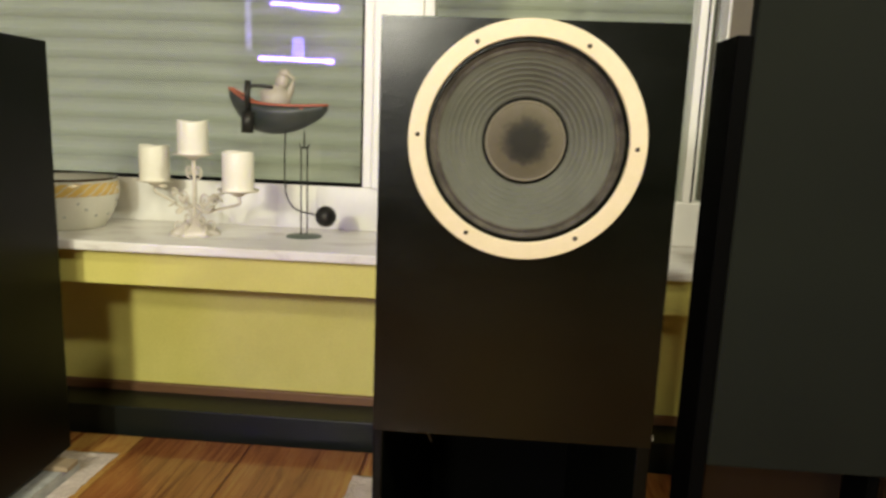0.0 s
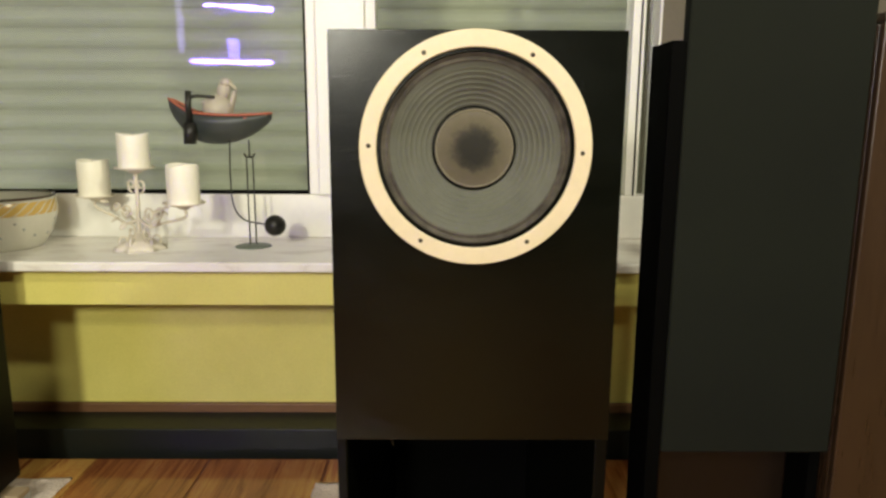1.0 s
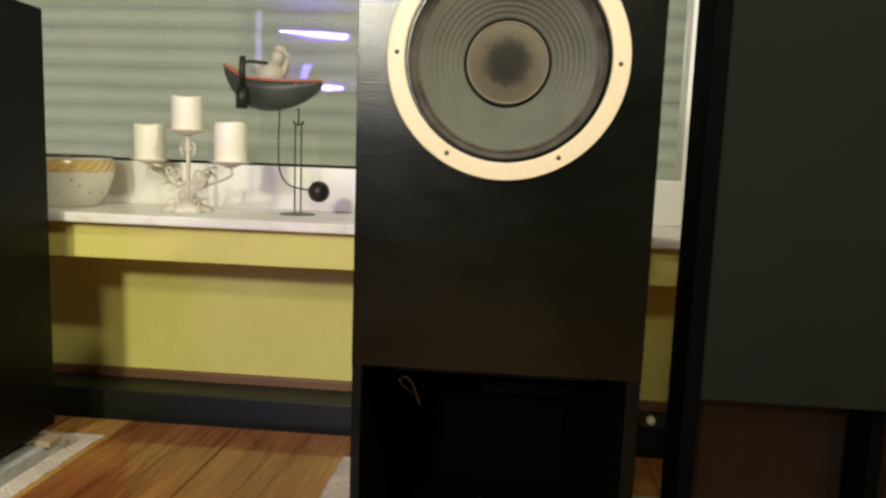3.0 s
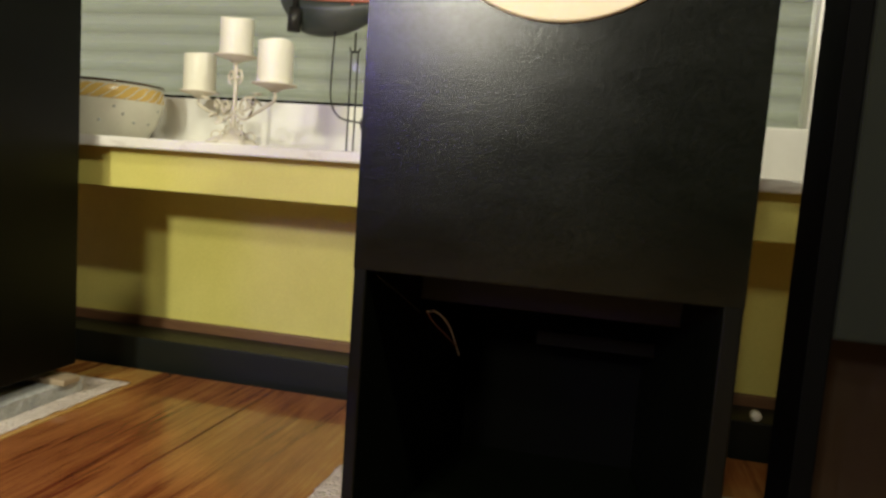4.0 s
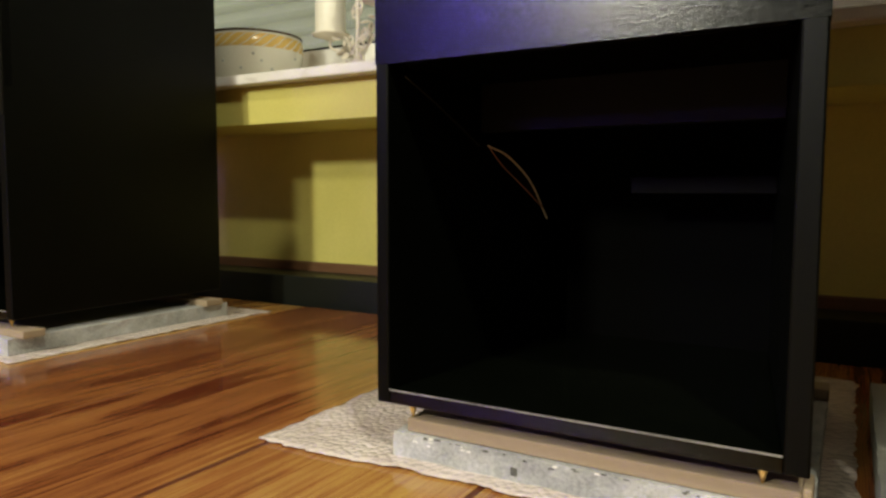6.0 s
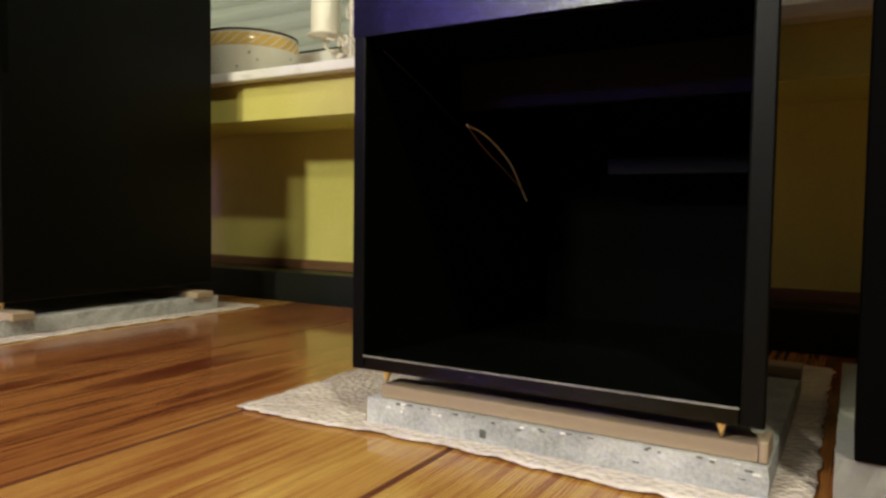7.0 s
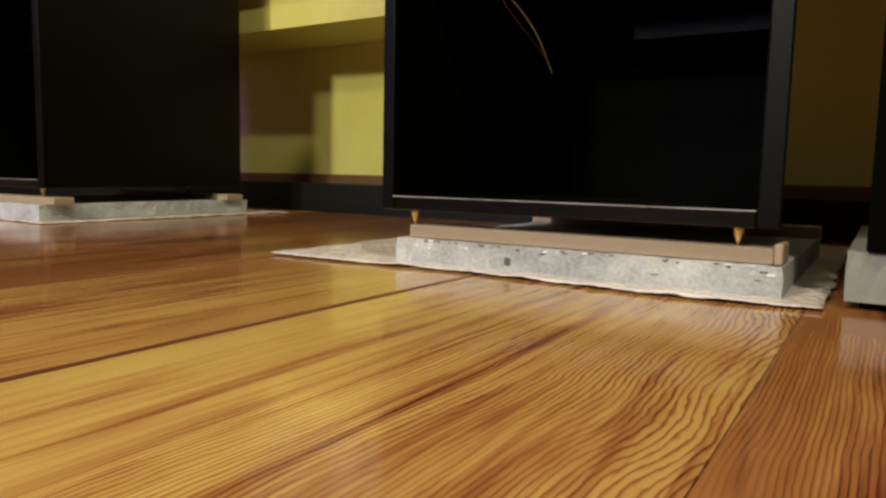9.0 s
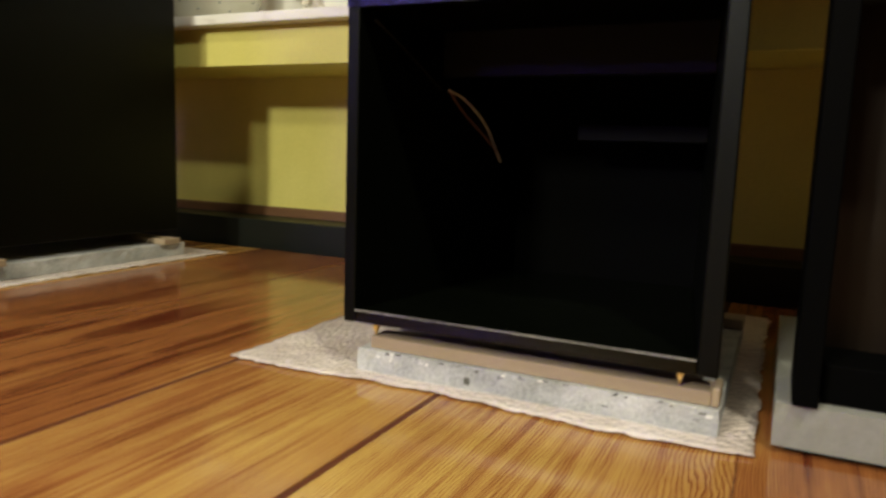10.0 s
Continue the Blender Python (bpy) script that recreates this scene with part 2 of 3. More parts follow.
def bubble():
    m, n, l, b = material("bubble_wrap")
    v = coords(n, l, (1, 1, 1))
    vo = n.new("ShaderNodeTexVoronoi")
    vo.inputs["Scale"].default_value = 110
    l.new(v, vo.inputs["Vector"])
    l.new(ramp(n, l, noise_tex(n, l, v, 9, 4), [(0.3, (0.60, 0.50, 0.44)), (0.7, (0.86, 0.77, 0.71))]), b.inputs["Base Color"])
    b.inputs["Roughness"].default_value = 0.18
    bm_ = bump(n, l, vo.outputs["Distance"], 0.9, 0.004, b)
    bm_.invert = True
    return m


M_BUBBLE = bubble()


def glow(name, colour, strength):
    m, n, l, b = material(name)
    b.inputs["Base Color"].default_value = (0.8, 0.8, 0.8, 1)
    b.inputs["Emission Color"].default_value = (*colour, 1)
    b.inputs["Emission Strength"].default_value = strength
    return m


M_TUBE = glow("blue_white_tube", (0.20, 0.12, 1.0), 170)
M_VIOLET = glow("violet_lamp", (0.22, 0.15, 1.0), 22)
M_FAINT = glow("faint_curtain_glow", (0.50, 0.42, 1.0), 4.0)


# ---------------------------------------------------------------- mesh helpers
def box(bm, x0, x1, y0, y1, z0, z1, bevel=0.0, seg=2):
    m = Matrix.LocRotScale(((x0 + x1) / 2, (y0 + y1) / 2, (z0 + z1) / 2), None, (x1 - x0, y1 - y0, z1 - z0))
    made = bmesh.ops.create_cube(bm, size=1, matrix=m)["verts"]
    if bevel:
        edges = list({e for v in made for e in v.link_edges})
        bmesh.ops.bevel(bm, geom=edges, offset=bevel, segments=seg, affect="EDGES", profile=0.5)
    return bm


def boxes(*args, bevel=0.0):
    bm = bmesh.new()
    for a in args:
        box(bm, *a, bevel=bevel)
    return bm


def mesh_object(name, bm, mat, smooth=False):
    me = bpy.data.meshes.new(name)
    bmesh.ops.recalc_face_normals(bm, faces=bm.faces)
    bm.to_mesh(me)
    bm.free()
    for p in me.polygons:
        p.use_smooth = smooth
    if mat:
        me.materials.append(mat)
    return new(name, me)


def part(name, bm, mat, parent, label="", smooth=False):
    ob = mesh_object(name, bm, mat, smooth)
    ob.parent = parent
    if label:
        tagged(ob, label)
    return ob


def thing(name, place, label, category, group="", kind=""):
    ob = new(name)
    ob.empty_display_size = 0.05
    ob.matrix_basis = pose(*place)
    return tagged(ob, label, category, group, kind)


def lathe(profile, axis="z", steps=64, centre=(0, 0, 0)):
    """Turns (radius, height) pairs round an axis; a radius of 0 closes the end."""
    bm = bmesh.new()
    rows = []
    for r, h in profile:
        row = []
        for k in range(steps if r > 1e-6 else 1):
            a = 2 * math.pi * k / steps
            p = (r * math.cos(a), h, r * math.sin(a)) if axis == "y" else (r * math.cos(a), r * math.sin(a), h)
            row.append(bm.verts.new(Vector(p) + Vector(centre)))
        rows.append(row)
    for a, b in zip(rows, rows[1:]):
        for k in range(steps):
            j = (k + 1) % steps
            if len(a) == 1 and len(b) == 1:
                continue
            if len(a) == 1:
                bm.faces.new((a[0], b[k], b[j]))
            elif len(b) == 1:
                bm.faces.new((a[k], b[0], a[j]))
            else:
                bm.faces.new((a[k], b[k], b[j], a[j]))
    return bm


def tube(points, radius, sides=8, bm=None, end=None):
    """A round bar along points; end: the radius at its far end."""
    bm = bm or bmesh.new()
    pts = [Vector(p) for p in points]
    rows = []
    for k, p in enumerate(pts):
        d = (pts[min(k + 1, len(pts) - 1)] - pts[max(k - 1, 0)]).normalized()
        u = d.cross(Vector((0.13, 0.97, 0.2))).normalized()
        w = d.cross(u)
        r = radius if end is None else radius + (end - radius) * k / (len(pts) - 1)
        rows.append([bm.verts.new(p + r * (u * math.cos(2 * math.pi * s / sides) + w * math.sin(2 * math.pi * s / sides))) for s in range(sides)])
    for a, b in zip(rows, rows[1:]):
        for s in range(sides):
            bm.faces.new((a[s], a[(s + 1) % sides], b[(s + 1) % sides], b[s]))
    bm.faces.new(rows[0][::-1])
    bm.faces.new(rows[-1])
    return bm


def curve_points(ctrl, steps=8):
    """A smooth line through the control points."""
    c = [Vector(p) for p in ctrl]
    c = [2 * c[0] - c[1], *c, 2 * c[-1] - c[-2]]
    out = []
    for k in range(1, len(c) - 2):
        for s in range(steps):
            t = s / steps
            out.append(0.5 * ((2 * c[k]) + (c[k + 1] - c[k - 1]) * t + (2 * c[k - 1] - 5 * c[k] + 4 * c[k + 1] - c[k + 2]) * t * t + (3 * c[k] - c[k - 1] - 3 * c[k + 1] + c[k + 2]) * t ** 3))
    out.append(c[-2])
    return out


def spiral(centre, r0, r1, a0, a1, ax, steps=20):
    """A scroll in the upright plane along the unit direction ax."""
    out = []
    for k in range(steps + 1):
        s = k / steps
        r, a = r0 + (r1 - r0) * s, radians(a0 + (a1 - a0) * s)
        out.append(Vector(centre) + Vector((ax[0], ax[1], 0)) * (r * math.cos(a)) + Vector((0, 0, r * math.sin(a))))
    return out


# ---------------------------------------------------------------- setting
FRONT, BACK = 0.90, 1.13          # plinth face, window wall
floor = thing("floor", (0, 0, 0), "wide varnished pine floor boards with dark joints", "floor", kind="structure")
part("underfloor", boxes((-3.4, 2.7, -4.7, 1.0, -0.06, -0.022)), M_LIP, floor)

walls = [("wall_west", (-3.55, -3.4, -4.85, 1.6, -0.06, 2.6)), ("wall_east", (2.7, 2.85, -4.85, 1.6, -0.06, 2.6)), ("wall_south", (-3.4, 2.7, -4.85, -4.7, -0.06, 2.6))]
for nm, b in walls:
    tagged(mesh_object(nm, boxes(b), M_WALL), "plain warm plastered room wall", "wall", kind="structure")
tagged(mesh_object("ceiling", boxes((-3.4, 2.7, -4.7, 1.6, 2.5, 2.6)), M_CEIL), "plain white painted ceiling", "ceiling", kind="structure")

# window wall: white bottom rail, posts, head, wall to the east of the windows
north = thing("wall_north", (0, 0, 0), "window wall above the bench with pale plaster", "wall", kind="structure")
part("pier", boxes((0.636, 2.7, BACK - 0.02, BACK + 0.15, 0.66, 2.5)), M_WALL, north)
part("lintel", boxes((-3.4, 0.636, BACK, BACK + 0.15, 2.15, 2.5)), M_WALL, north)
part("base_wall", boxes((-3.4, 2.7, BACK, BACK + 0.15, -0.06, 0.60)), M_WALL, north)

win = thing("window_1", (0, 0, 0), "white framed window of two large panes above the bench", "window", kind="structure")
ZB = 0.803
part("bottom_rail", boxes((-3.4, 0.636, BACK - 0.012, BACK + 0.08, 0.66, ZB), bevel=0.004), M_WHITE, win)
part("head_rail", boxes((-3.4, 0.636, BACK - 0.012, BACK + 0.08, 2.05, 2.15), bevel=0.004), M_WHITE, win)
part("mullion", boxes((-0.478, -0.257, BACK - 0.015, BACK + 0.08, ZB, 2.05), (-0.445, -0.29, BACK - 0.03, BACK - 0.012, ZB, 2.05), bevel=0.004), M_WHITE, win)
part("window_post", boxes((0.548, 0.573, BACK - 0.012, BACK + 0.08, ZB, 2.05), bevel=0.003), M_WHITE, win)
part("window_post", boxes((0.579, 0.587, BACK - 0.014, BACK + 0.06, ZB, 2.05), bevel=0.002), M_WHITE, win)
part("window_post", boxes((0.628, 0.6355, BACK - 0.026, BACK + 0.06, ZB, 2.05), bevel=0.002), M_WHITE, win)
part("gasket", boxes((0.573, 0.579, BACK - 0.004, BACK + 0.05, ZB, 2.05), (-0.486, -0.478, BACK - 0.004, BACK + 0.05, ZB, 2.05), (-3.4, -0.486, BACK - 0.004, BACK + 0.05, ZB, ZB + 0.008)), M_BLACK_IN, win)
for x0, x1 in ((-3.4, -0.478), (-0.257, 0.548), (0.579, 0.636)):
    pane = part("pane", boxes((x0, x1, BACK + 0.03, BACK + 0.036, ZB, 2.05)), M_GLASS, win, "clear window glass")
    pane.visible_shadow = False

# boarded wall outside
side = thing("wall_outside", (0, 0, 0), "grey green horizontal weatherboards outside the window", "siding", kind="structure")
PITCH = 0.1045
bm = bmesh.new()
prof = [(0.0, 0.0), (0.017, -0.020), (0.036, -0.034), (0.045, -0.035), (0.074, -0.022), (PITCH, 0.002), (PITCH, 0.02), (0.0, 0.02)]
ends = [[bm.verts.new((x, y, z)) for z, y in prof] for x in (-4.6, 2.6)]
for k in range(len(prof)):
    j = (k + 1) % len(prof)
    bm.faces.new((ends[0][k], ends[1][k], ends[1][j], ends[0][j]))
bm.faces.new(ends[0])
bm.faces.new(ends[1][::-1])
board = part("weatherboard", bm, M_SIDING, side)
board.location = (0, 2.62, 0.031)
for k in range(1, 27):
    o = new("weatherboard", board.data)
    o.parent, o.location = side, (0, 2.62, 0.031 + k * PITCH)

# bench under the window
bench = thing("window_bench", (0, 0, 0), "yellow painted window bench with a white marbled top", "bench", kind="structure")
part("bench_top", boxes((-3.4, 2.7, 0.715, BACK, 0.632, 0.660), bevel=0.005), M_MARBLE, bench, "white marbled bench top")
part("apron", boxes((-3.4, 2.7, 0.76, 1.055, 0.527, 0.632), bevel=0.002), M_YELLOW, bench)
part("back_panel", boxes((-3.4, 2.7, 1.055, 1.08, 0.0, 0.60)), M_YELLOW, bench)
part("ledge", boxes((-3.4, 2.7, 1.035, 1.055, 0.06, 0.113), bevel=0.004), M_LIP, bench, "dark brown wooden ledge")
part("plinth", boxes((-3.4, 2.7, FRONT, 1.035, -0.02, 0.085), bevel=0.003), M_PLINTH, bench, "black painted plinth")


# ---------------------------------------------------------------- the speakers
def speaker(taper, D):
    """A tall black cabinet on brass spikes, with one big driver above an open chamber."""
    W, Z0, Z1, ZL, ZO, T = 0.24, 0.073, 1.194, 0.091, 0.489, 0.018
    sp = thing("loudspeaker", (0, 0, 0), "tall black lacquered loudspeaker cabinet on brass spikes", "loudspeaker", "black loudspeakers")
    cx, cz, hole = 0.001, 1.003, 0.158

    def tapered(bm):
        """Draws the walls in towards the back."""
        for v in bm.verts:
            v.co.x -= math.copysign(taper * max(0.0, v.co.y) / D, v.co.x)
        return bm

    part("side_panel", tapered(boxes((-W, -W + T, 0, D, Z0, Z1), bevel=0.0025)), M_SATIN, sp)
    part("side_panel", tapered(boxes((W - T, W + 0.005, 0, D, Z0, Z1), bevel=0.0025)), M_SATIN, sp)
    part("bottom_panel", tapered(boxes((-W + T, W - T, 0.001, D, Z0, ZL), bevel=0.002)), M_BLACK, sp)
    part("top_panel", tapered(boxes((-W + T, W - T, 0.001, D, Z1 - T, Z1 - 0.001), bevel=0.002)), M_BLACK, sp)
    part("back_panel", tapered(boxes((-W + T, W - T, D - T, D - 0.001, ZL, Z1 - T))), M_BLACK_IN, sp)
    # baffle with a round hole
    bm = bmesh.new()
    x0, x1, z0, z1 = -W, W + 0.005, ZO, Z1
    steps = 64
    rows = {}
    for y in (-0.0006, 0.02):
        inner, outer = [], []
        for k in range(steps):
            a = 2 * math.pi * k / steps
            ca, sa = math.cos(a), math.sin(a)
            inner.append(bm.verts.new((cx + hole * ca, y, cz + hole * sa)))
            s = min(((x1 - cx) / ca if ca > 1e-9 else (x0 - cx) / ca if ca < -1e-9 else 9), ((z1 - cz) / sa if sa > 1e-9 else (z0 - cz) / sa if sa < -1e-9 else 9))
            outer.append(bm.verts.new((cx + s * ca, y, cz + s * sa)))
        rows[y] = (inner, outer)
        for k in range(steps):
            j = (k + 1) % steps
            bm.faces.new((inner[k], inner[j], outer[j], outer[k]))
        for qx, qz in ((x0, z0), (x1, z0), (x1, z1), (x0, z1)):
            q = bm.verts.new((qx, y, qz))
            near = sorted(range(steps), key=lambda k: (outer[k].co.x - qx) ** 2 + (outer[k].co.z - qz) ** 2)[:12]
            onx = [k for k in near if abs(outer[k].co.x - qx) < 1e-6]
            onz = [k for k in near if abs(outer[k].co.z - qz) < 1e-6]
            if onx and onz and onx[0] != onz[0]:
                bm.faces.new((q, outer[onx[0]], outer[onz[0]]))
    a, b = rows[-0.0006], rows[0.02]
    for k in range(steps):
        j = (k + 1) % steps
        bm.faces.new((a[0][k], b[0][k], b[0][j], a[0][j]))
    for k in range(steps):
        j = (k + 1) % steps
        bm.faces.new((a[1][k], a[1][j], b[1][j], b[1][k]))
    part("baffle", bm, M_BLACK, sp)
    x0, x1 = -W + T, W - T
    part("chamber_top", tapered(boxes((x0, x1, 0.02, D - T, ZO, ZO + 0.018))), M_BLACK_IN, sp)
    part("chamber_board", tapered(boxes((x0, x1, 0.20, 0.218, 0.422, ZO), bevel=0.0004)), M_BOARD, sp)
    part("chamber_rail", tapered(boxes((0.02, x1, 0.36, 0.378, 0.335, 0.36), bevel=0.001)), M_INNER, sp)
    part("edge_strip", boxes((-0.2215, 0.2215, -0.0004, 0.0014, ZL - 0.0012, ZL + 0.0003), bevel=0.0), M_SCUFF, sp, "scuffed bare lower edge")
    # driver
    dr = part("driver", lathe([(0.1925, 0.0), (0.1925, -0.0045), (0.1924, -0.0055), (0.1917, -0.0064), (0.1908, -0.0066), (0.190, -0.0066), (0.1665, -0.0066), (0.1655, -0.0066), (0.1645, -0.006), (0.164, -0.005), (0.1638, 0.012)], "y", 96, (cx, 0, cz)), M_RING, sp, "cream enamelled driver frame ring", True)
    pr = []
    for k in range(25):
        s = k / 24
        pr.append((0.163 - 0.020 * s, 0.005 + 0.0016 * math.sin(s * math.pi * 4) + 0.005 * s))
    part("surround", lathe(pr, "y", 96, (cx, 0, cz)), M_SURROUND, dr, "mottled black cloth surround", True)
    pr = []
    for k in range(97):
        s = k / 96
        rib = 0.0011 * max(0, math.cos(s * math.pi * 2 * 9)) if 0.12 < s < 0.92 else 0
        pr.append((0.1435 - 0.0765 * s, 0.010 + 0.045 * s - rib))
    part("cone", lathe(pr, "y", 96, (cx, 0, cz)), M_CONE, dr, "grey ribbed paper cone", True)
    pr = [(0.0725, 0.0515), (0.0700, 0.0520), (0.0685, 0.0545), (0.0665, 0.0545)]
    part("groove", lathe(pr, "y", 64, (cx, 0, cz)), M_GROOVE, dr, "dark groove round the dust cap", True)
    pr = [(0.0672, 0.0550), (0.0672, 0.0462), (0.0664, 0.0452), (0.0652, 0.0450), (0.0643, 0.0458), (0.0638, 0.0480)]
    part("cap_rim", lathe(pr, "y", 64, (cx, 0, cz)), M_CAPRIM, dr, "thin paler rim of the dust cap", True)
    cap = [(0.065 - 0.032 * k / 8, 0.047 - 0.010 * math.sin(k / 8 * 1.2)) for k in range(9)]
    part("dust_cap", lathe(cap, "y", 64, (cx, 0, cz)), M_CAPC, dr, "brownish dust cap", True)
    cc = [(0.033 * (1 - k / 6), cap[-1][1] - 0.004 * math.sin(k / 6 * math.pi / 2)) for k in range(7)]
    part("cap_centre", lathe(cc, "y", 48, (cx, 0, cz)), M_CAPC, dr, "dark felt centre", True)
    for ang in (178, 119, 59.5, -1.5, -60, -121):
        a = radians(ang)
        part("screw", lathe([(0.0, -0.0072), (0.0036, -0.0072), (0.0042, -0.0062), (0.0042, -0.004)], "y", 14, (cx + 0.1767 * math.cos(a), 0, cz + 0.1767 * math.sin(a))), M_SCREW, dr, "", True)
    # spikes
    for x, y in ((-0.200, 0.022), (0.203, 0.022), (-0.155, 0.455), (0.155, 0.455)):
        part("spike", lathe([(0.0, 0.0535), (0.0012, 0.0545), (0.006, 0.070), (0.0065, 0.0735), (0.0, 0.0735)], "z", 16, (x, y, 0)), M_BRASS, sp, "brass cone spike", True)
    return sp


SP = speaker(0.06, 0.49)
SP2 = speaker(0.0, 0.56)
SP2.matrix_basis = pose(-1.447, 0.072, 0, 0, 0, 1.4)


def wires():
    w = thing("speaker_cable", (0, 0, 0), "loose pair of thin wires hanging in the chamber", "cable")
    part("dark_lead", tube(curve_points([(-0.216, 0.03, 0.478), (-0.205, 0.10, 0.445), (-0.195, 0.19, 0.402)]), 0.0013, 6), M_IRON, w, "", True)
    part("white_lead", tube(curve_points([(-0.186, 0.20, 0.402), (-0.184, 0.26, 0.391), (-0.176, 0.33, 0.354), (-0.163, 0.37, 0.294)]), 0.0018, 6), M_WIREW, w, "", True)
    part("red_lead", tube(curve_points([(-0.186, 0.20, 0.402), (-0.185, 0.25, 0.374), (-0.177, 0.315, 0.341), (-0.164, 0.355, 0.312)]), 0.0011, 6), M_WIRER, w, "", True)
    return w


wires()


def rough_slab(name, x0, x1, y0, y1, z0, z1, mat, label, seed, amp=0.0013):
    """A paving slab with chipped upper edges."""
    rnd = random.Random(seed)
    bm = bmesh.new()
    nx, ny = 40, 36
    g = {}
    for zi, z in enumerate((z0, z0 + (z1 - z0) * 0.55, z1)):
        for i in range(nx + 1):
            for j in range(ny + 1):
                edge = i in (0, nx) or j in (0, ny)
                if zi == 1 and not edge:
                    continue
                x, y, zz = x0 + (x1 - x0) * i / nx, y0 + (y1 - y0) * j / ny, z
                if edge and zi:
                    x += rnd.uniform(-amp, amp)
                    y += rnd.uniform(-amp, amp)
                if edge and zi == 2:
                    zz -= abs(rnd.gauss(0, amp * 0.8))
                g[zi, i, j] = bm.verts.new((x, y, zz))
    for i in range(nx):
        for j in range(ny):
            bm.faces.new((g[2, i, j], g[2, i + 1, j], g[2, i + 1, j + 1], g[2, i, j + 1]))
    for zi in (0, 1):
        for i in range(nx):
            for j in (0, ny):
                bm.faces.new((g[zi, i, j], g[zi, i + 1, j], g[zi + 1, i + 1, j], g[zi + 1, i, j]))
        for j in range(ny):
            for i in (0, nx):
                bm.faces.new((g[zi, i, j], g[zi, i, j + 1], g[zi + 1, i, j + 1], g[zi + 1, i, j]))
    for i in range(nx):
        for j in range(ny):
            if (0, i, j) in g:
                bm.faces.new((g[0, i, j], g[0, i, j + 1], g[0, i + 1, j + 1], g[0, i + 1, j]))
    return tagged(mesh_object(name, bm, mat), label, "slab")


def strip(x0, x1, y0, y1, z0, z1, stop=False):
    """A strip of board; stop adds the small raised block at its end."""
    st = thing("wood_strip", (0, 0, 0), "thin tan fibreboard strip lying on a concrete slab", "strip", "strips under the spikes")
    part("board", boxes((x0, x1, y0, y1, z0, z1), bevel=0.002), M_MDF, st)
    if stop:
        part("end_block", boxes((x1 + 0.0003, x1 + 0.009, y0 - 0.001, y1, z0, z1 + 0.0045), bevel=0.0025), M_MDF, st)
    return st


def mat_sheet(x0, x1, y0, y1, seed, point=None):
    """A crinkled sheet of packing foil with a torn outline."""
    rnd = random.Random(seed)
    bm = bmesh.new()
    nx, ny = 70, 80
    g = []
    for i in range(nx + 1):
        col = []
        for j in range(ny + 1):
            u, v = i / nx, j / ny
            x, y = x0 + (x1 - x0) * u, y0 + (y1 - y0) * v
            e = min(u, v, 1 - u, 1 - v)
            wob = 0.006 * noise.noise(Vector((x * 30, y * 30, seed)))
            if e < 1e-6:
                x += wob + rnd.uniform(-0.002, 0.002)
                y += wob + rnd.uniform(-0.002, 0.002)
            y += 0.006 * math.sin(u * 9 + seed) * (1 - v)
            z = 0.0018 + 0.0022 * (0.5 + 0.5 * noise.noise(Vector((x * 55, y * 55, seed + 3)))) + (0.003 * max(0, noise.noise(Vector((x * 20, y * 20, 9)))) if e < 0.04 else 0)
            col.append(bm.verts.new((x, y, z)))
        g.append(col)
    for i in range(nx):
        for j in range(ny):
            bm.faces.new((g[i][j], g[i + 1][j], g[i + 1][j + 1], g[i][j + 1]))
    ob = mesh_object("packing_sheet", bm, M_BUBBLE, True)
    so = ob.modifiers.new("thick", "SOLIDIFY")
    so.thickness, so.offset = 0.0016, -1
    return tagged(ob, "crinkled whitish packing sheet lying under a concrete slab", "sheet", "sheets under the slabs")


SLAB = rough_slab("concrete_slab", -0.222, 0.248, 0.010, 0.50, 0.004, 0.036, M_CONCRETE, "grey rough concrete paving slab under the loudspeaker", 1)
part("stain", boxes((-0.060, -0.051, 0.0084, 0.0115, 0.011, 0.0215), bevel=0.0016), M_PIT, SLAB, "small dark plug in the slab edge")
rnd_chip = random.Random(11)
for k in range(34):
    x, w, h = rnd_chip.uniform(-0.21, 0.235), rnd_chip.uniform(0.002, 0.008), rnd_chip.uniform(0.0008, 0.0026)
    z = 0.0348 - rnd_chip.random() ** 3 * 0.02
    part("chip", boxes((x, x + w, 0.0088, 0.013, z - h, z), bevel=0.0004), M_PIT if k % 3 else M_WHITE, SLAB)
rough_slab("concrete_slab", -1.67, -1.196, 0.062, 0.64, 0.004, 0.038, M_CONCRETE, "grey rough concrete paving slab under the loudspeaker", 2)
strip(-0.205, 0.238, 0.016, 0.062, 0.036, 0.0535, True)
strip(-0.218, 0.25, 0.43, 0.475, 0.036, 0.0535)
strip(-1.66, -1.168, 0.078, 0.125, 0.038, 0.0535)
strip(-1.66, -1.178, 0.555, 0.61, 0.038, 0.0535)
mat_sheet(-0.415, 0.285, -0.025, 0.72, 4)
mat_sheet(-1.80, -1.138, 0.035, 0.745, 7)


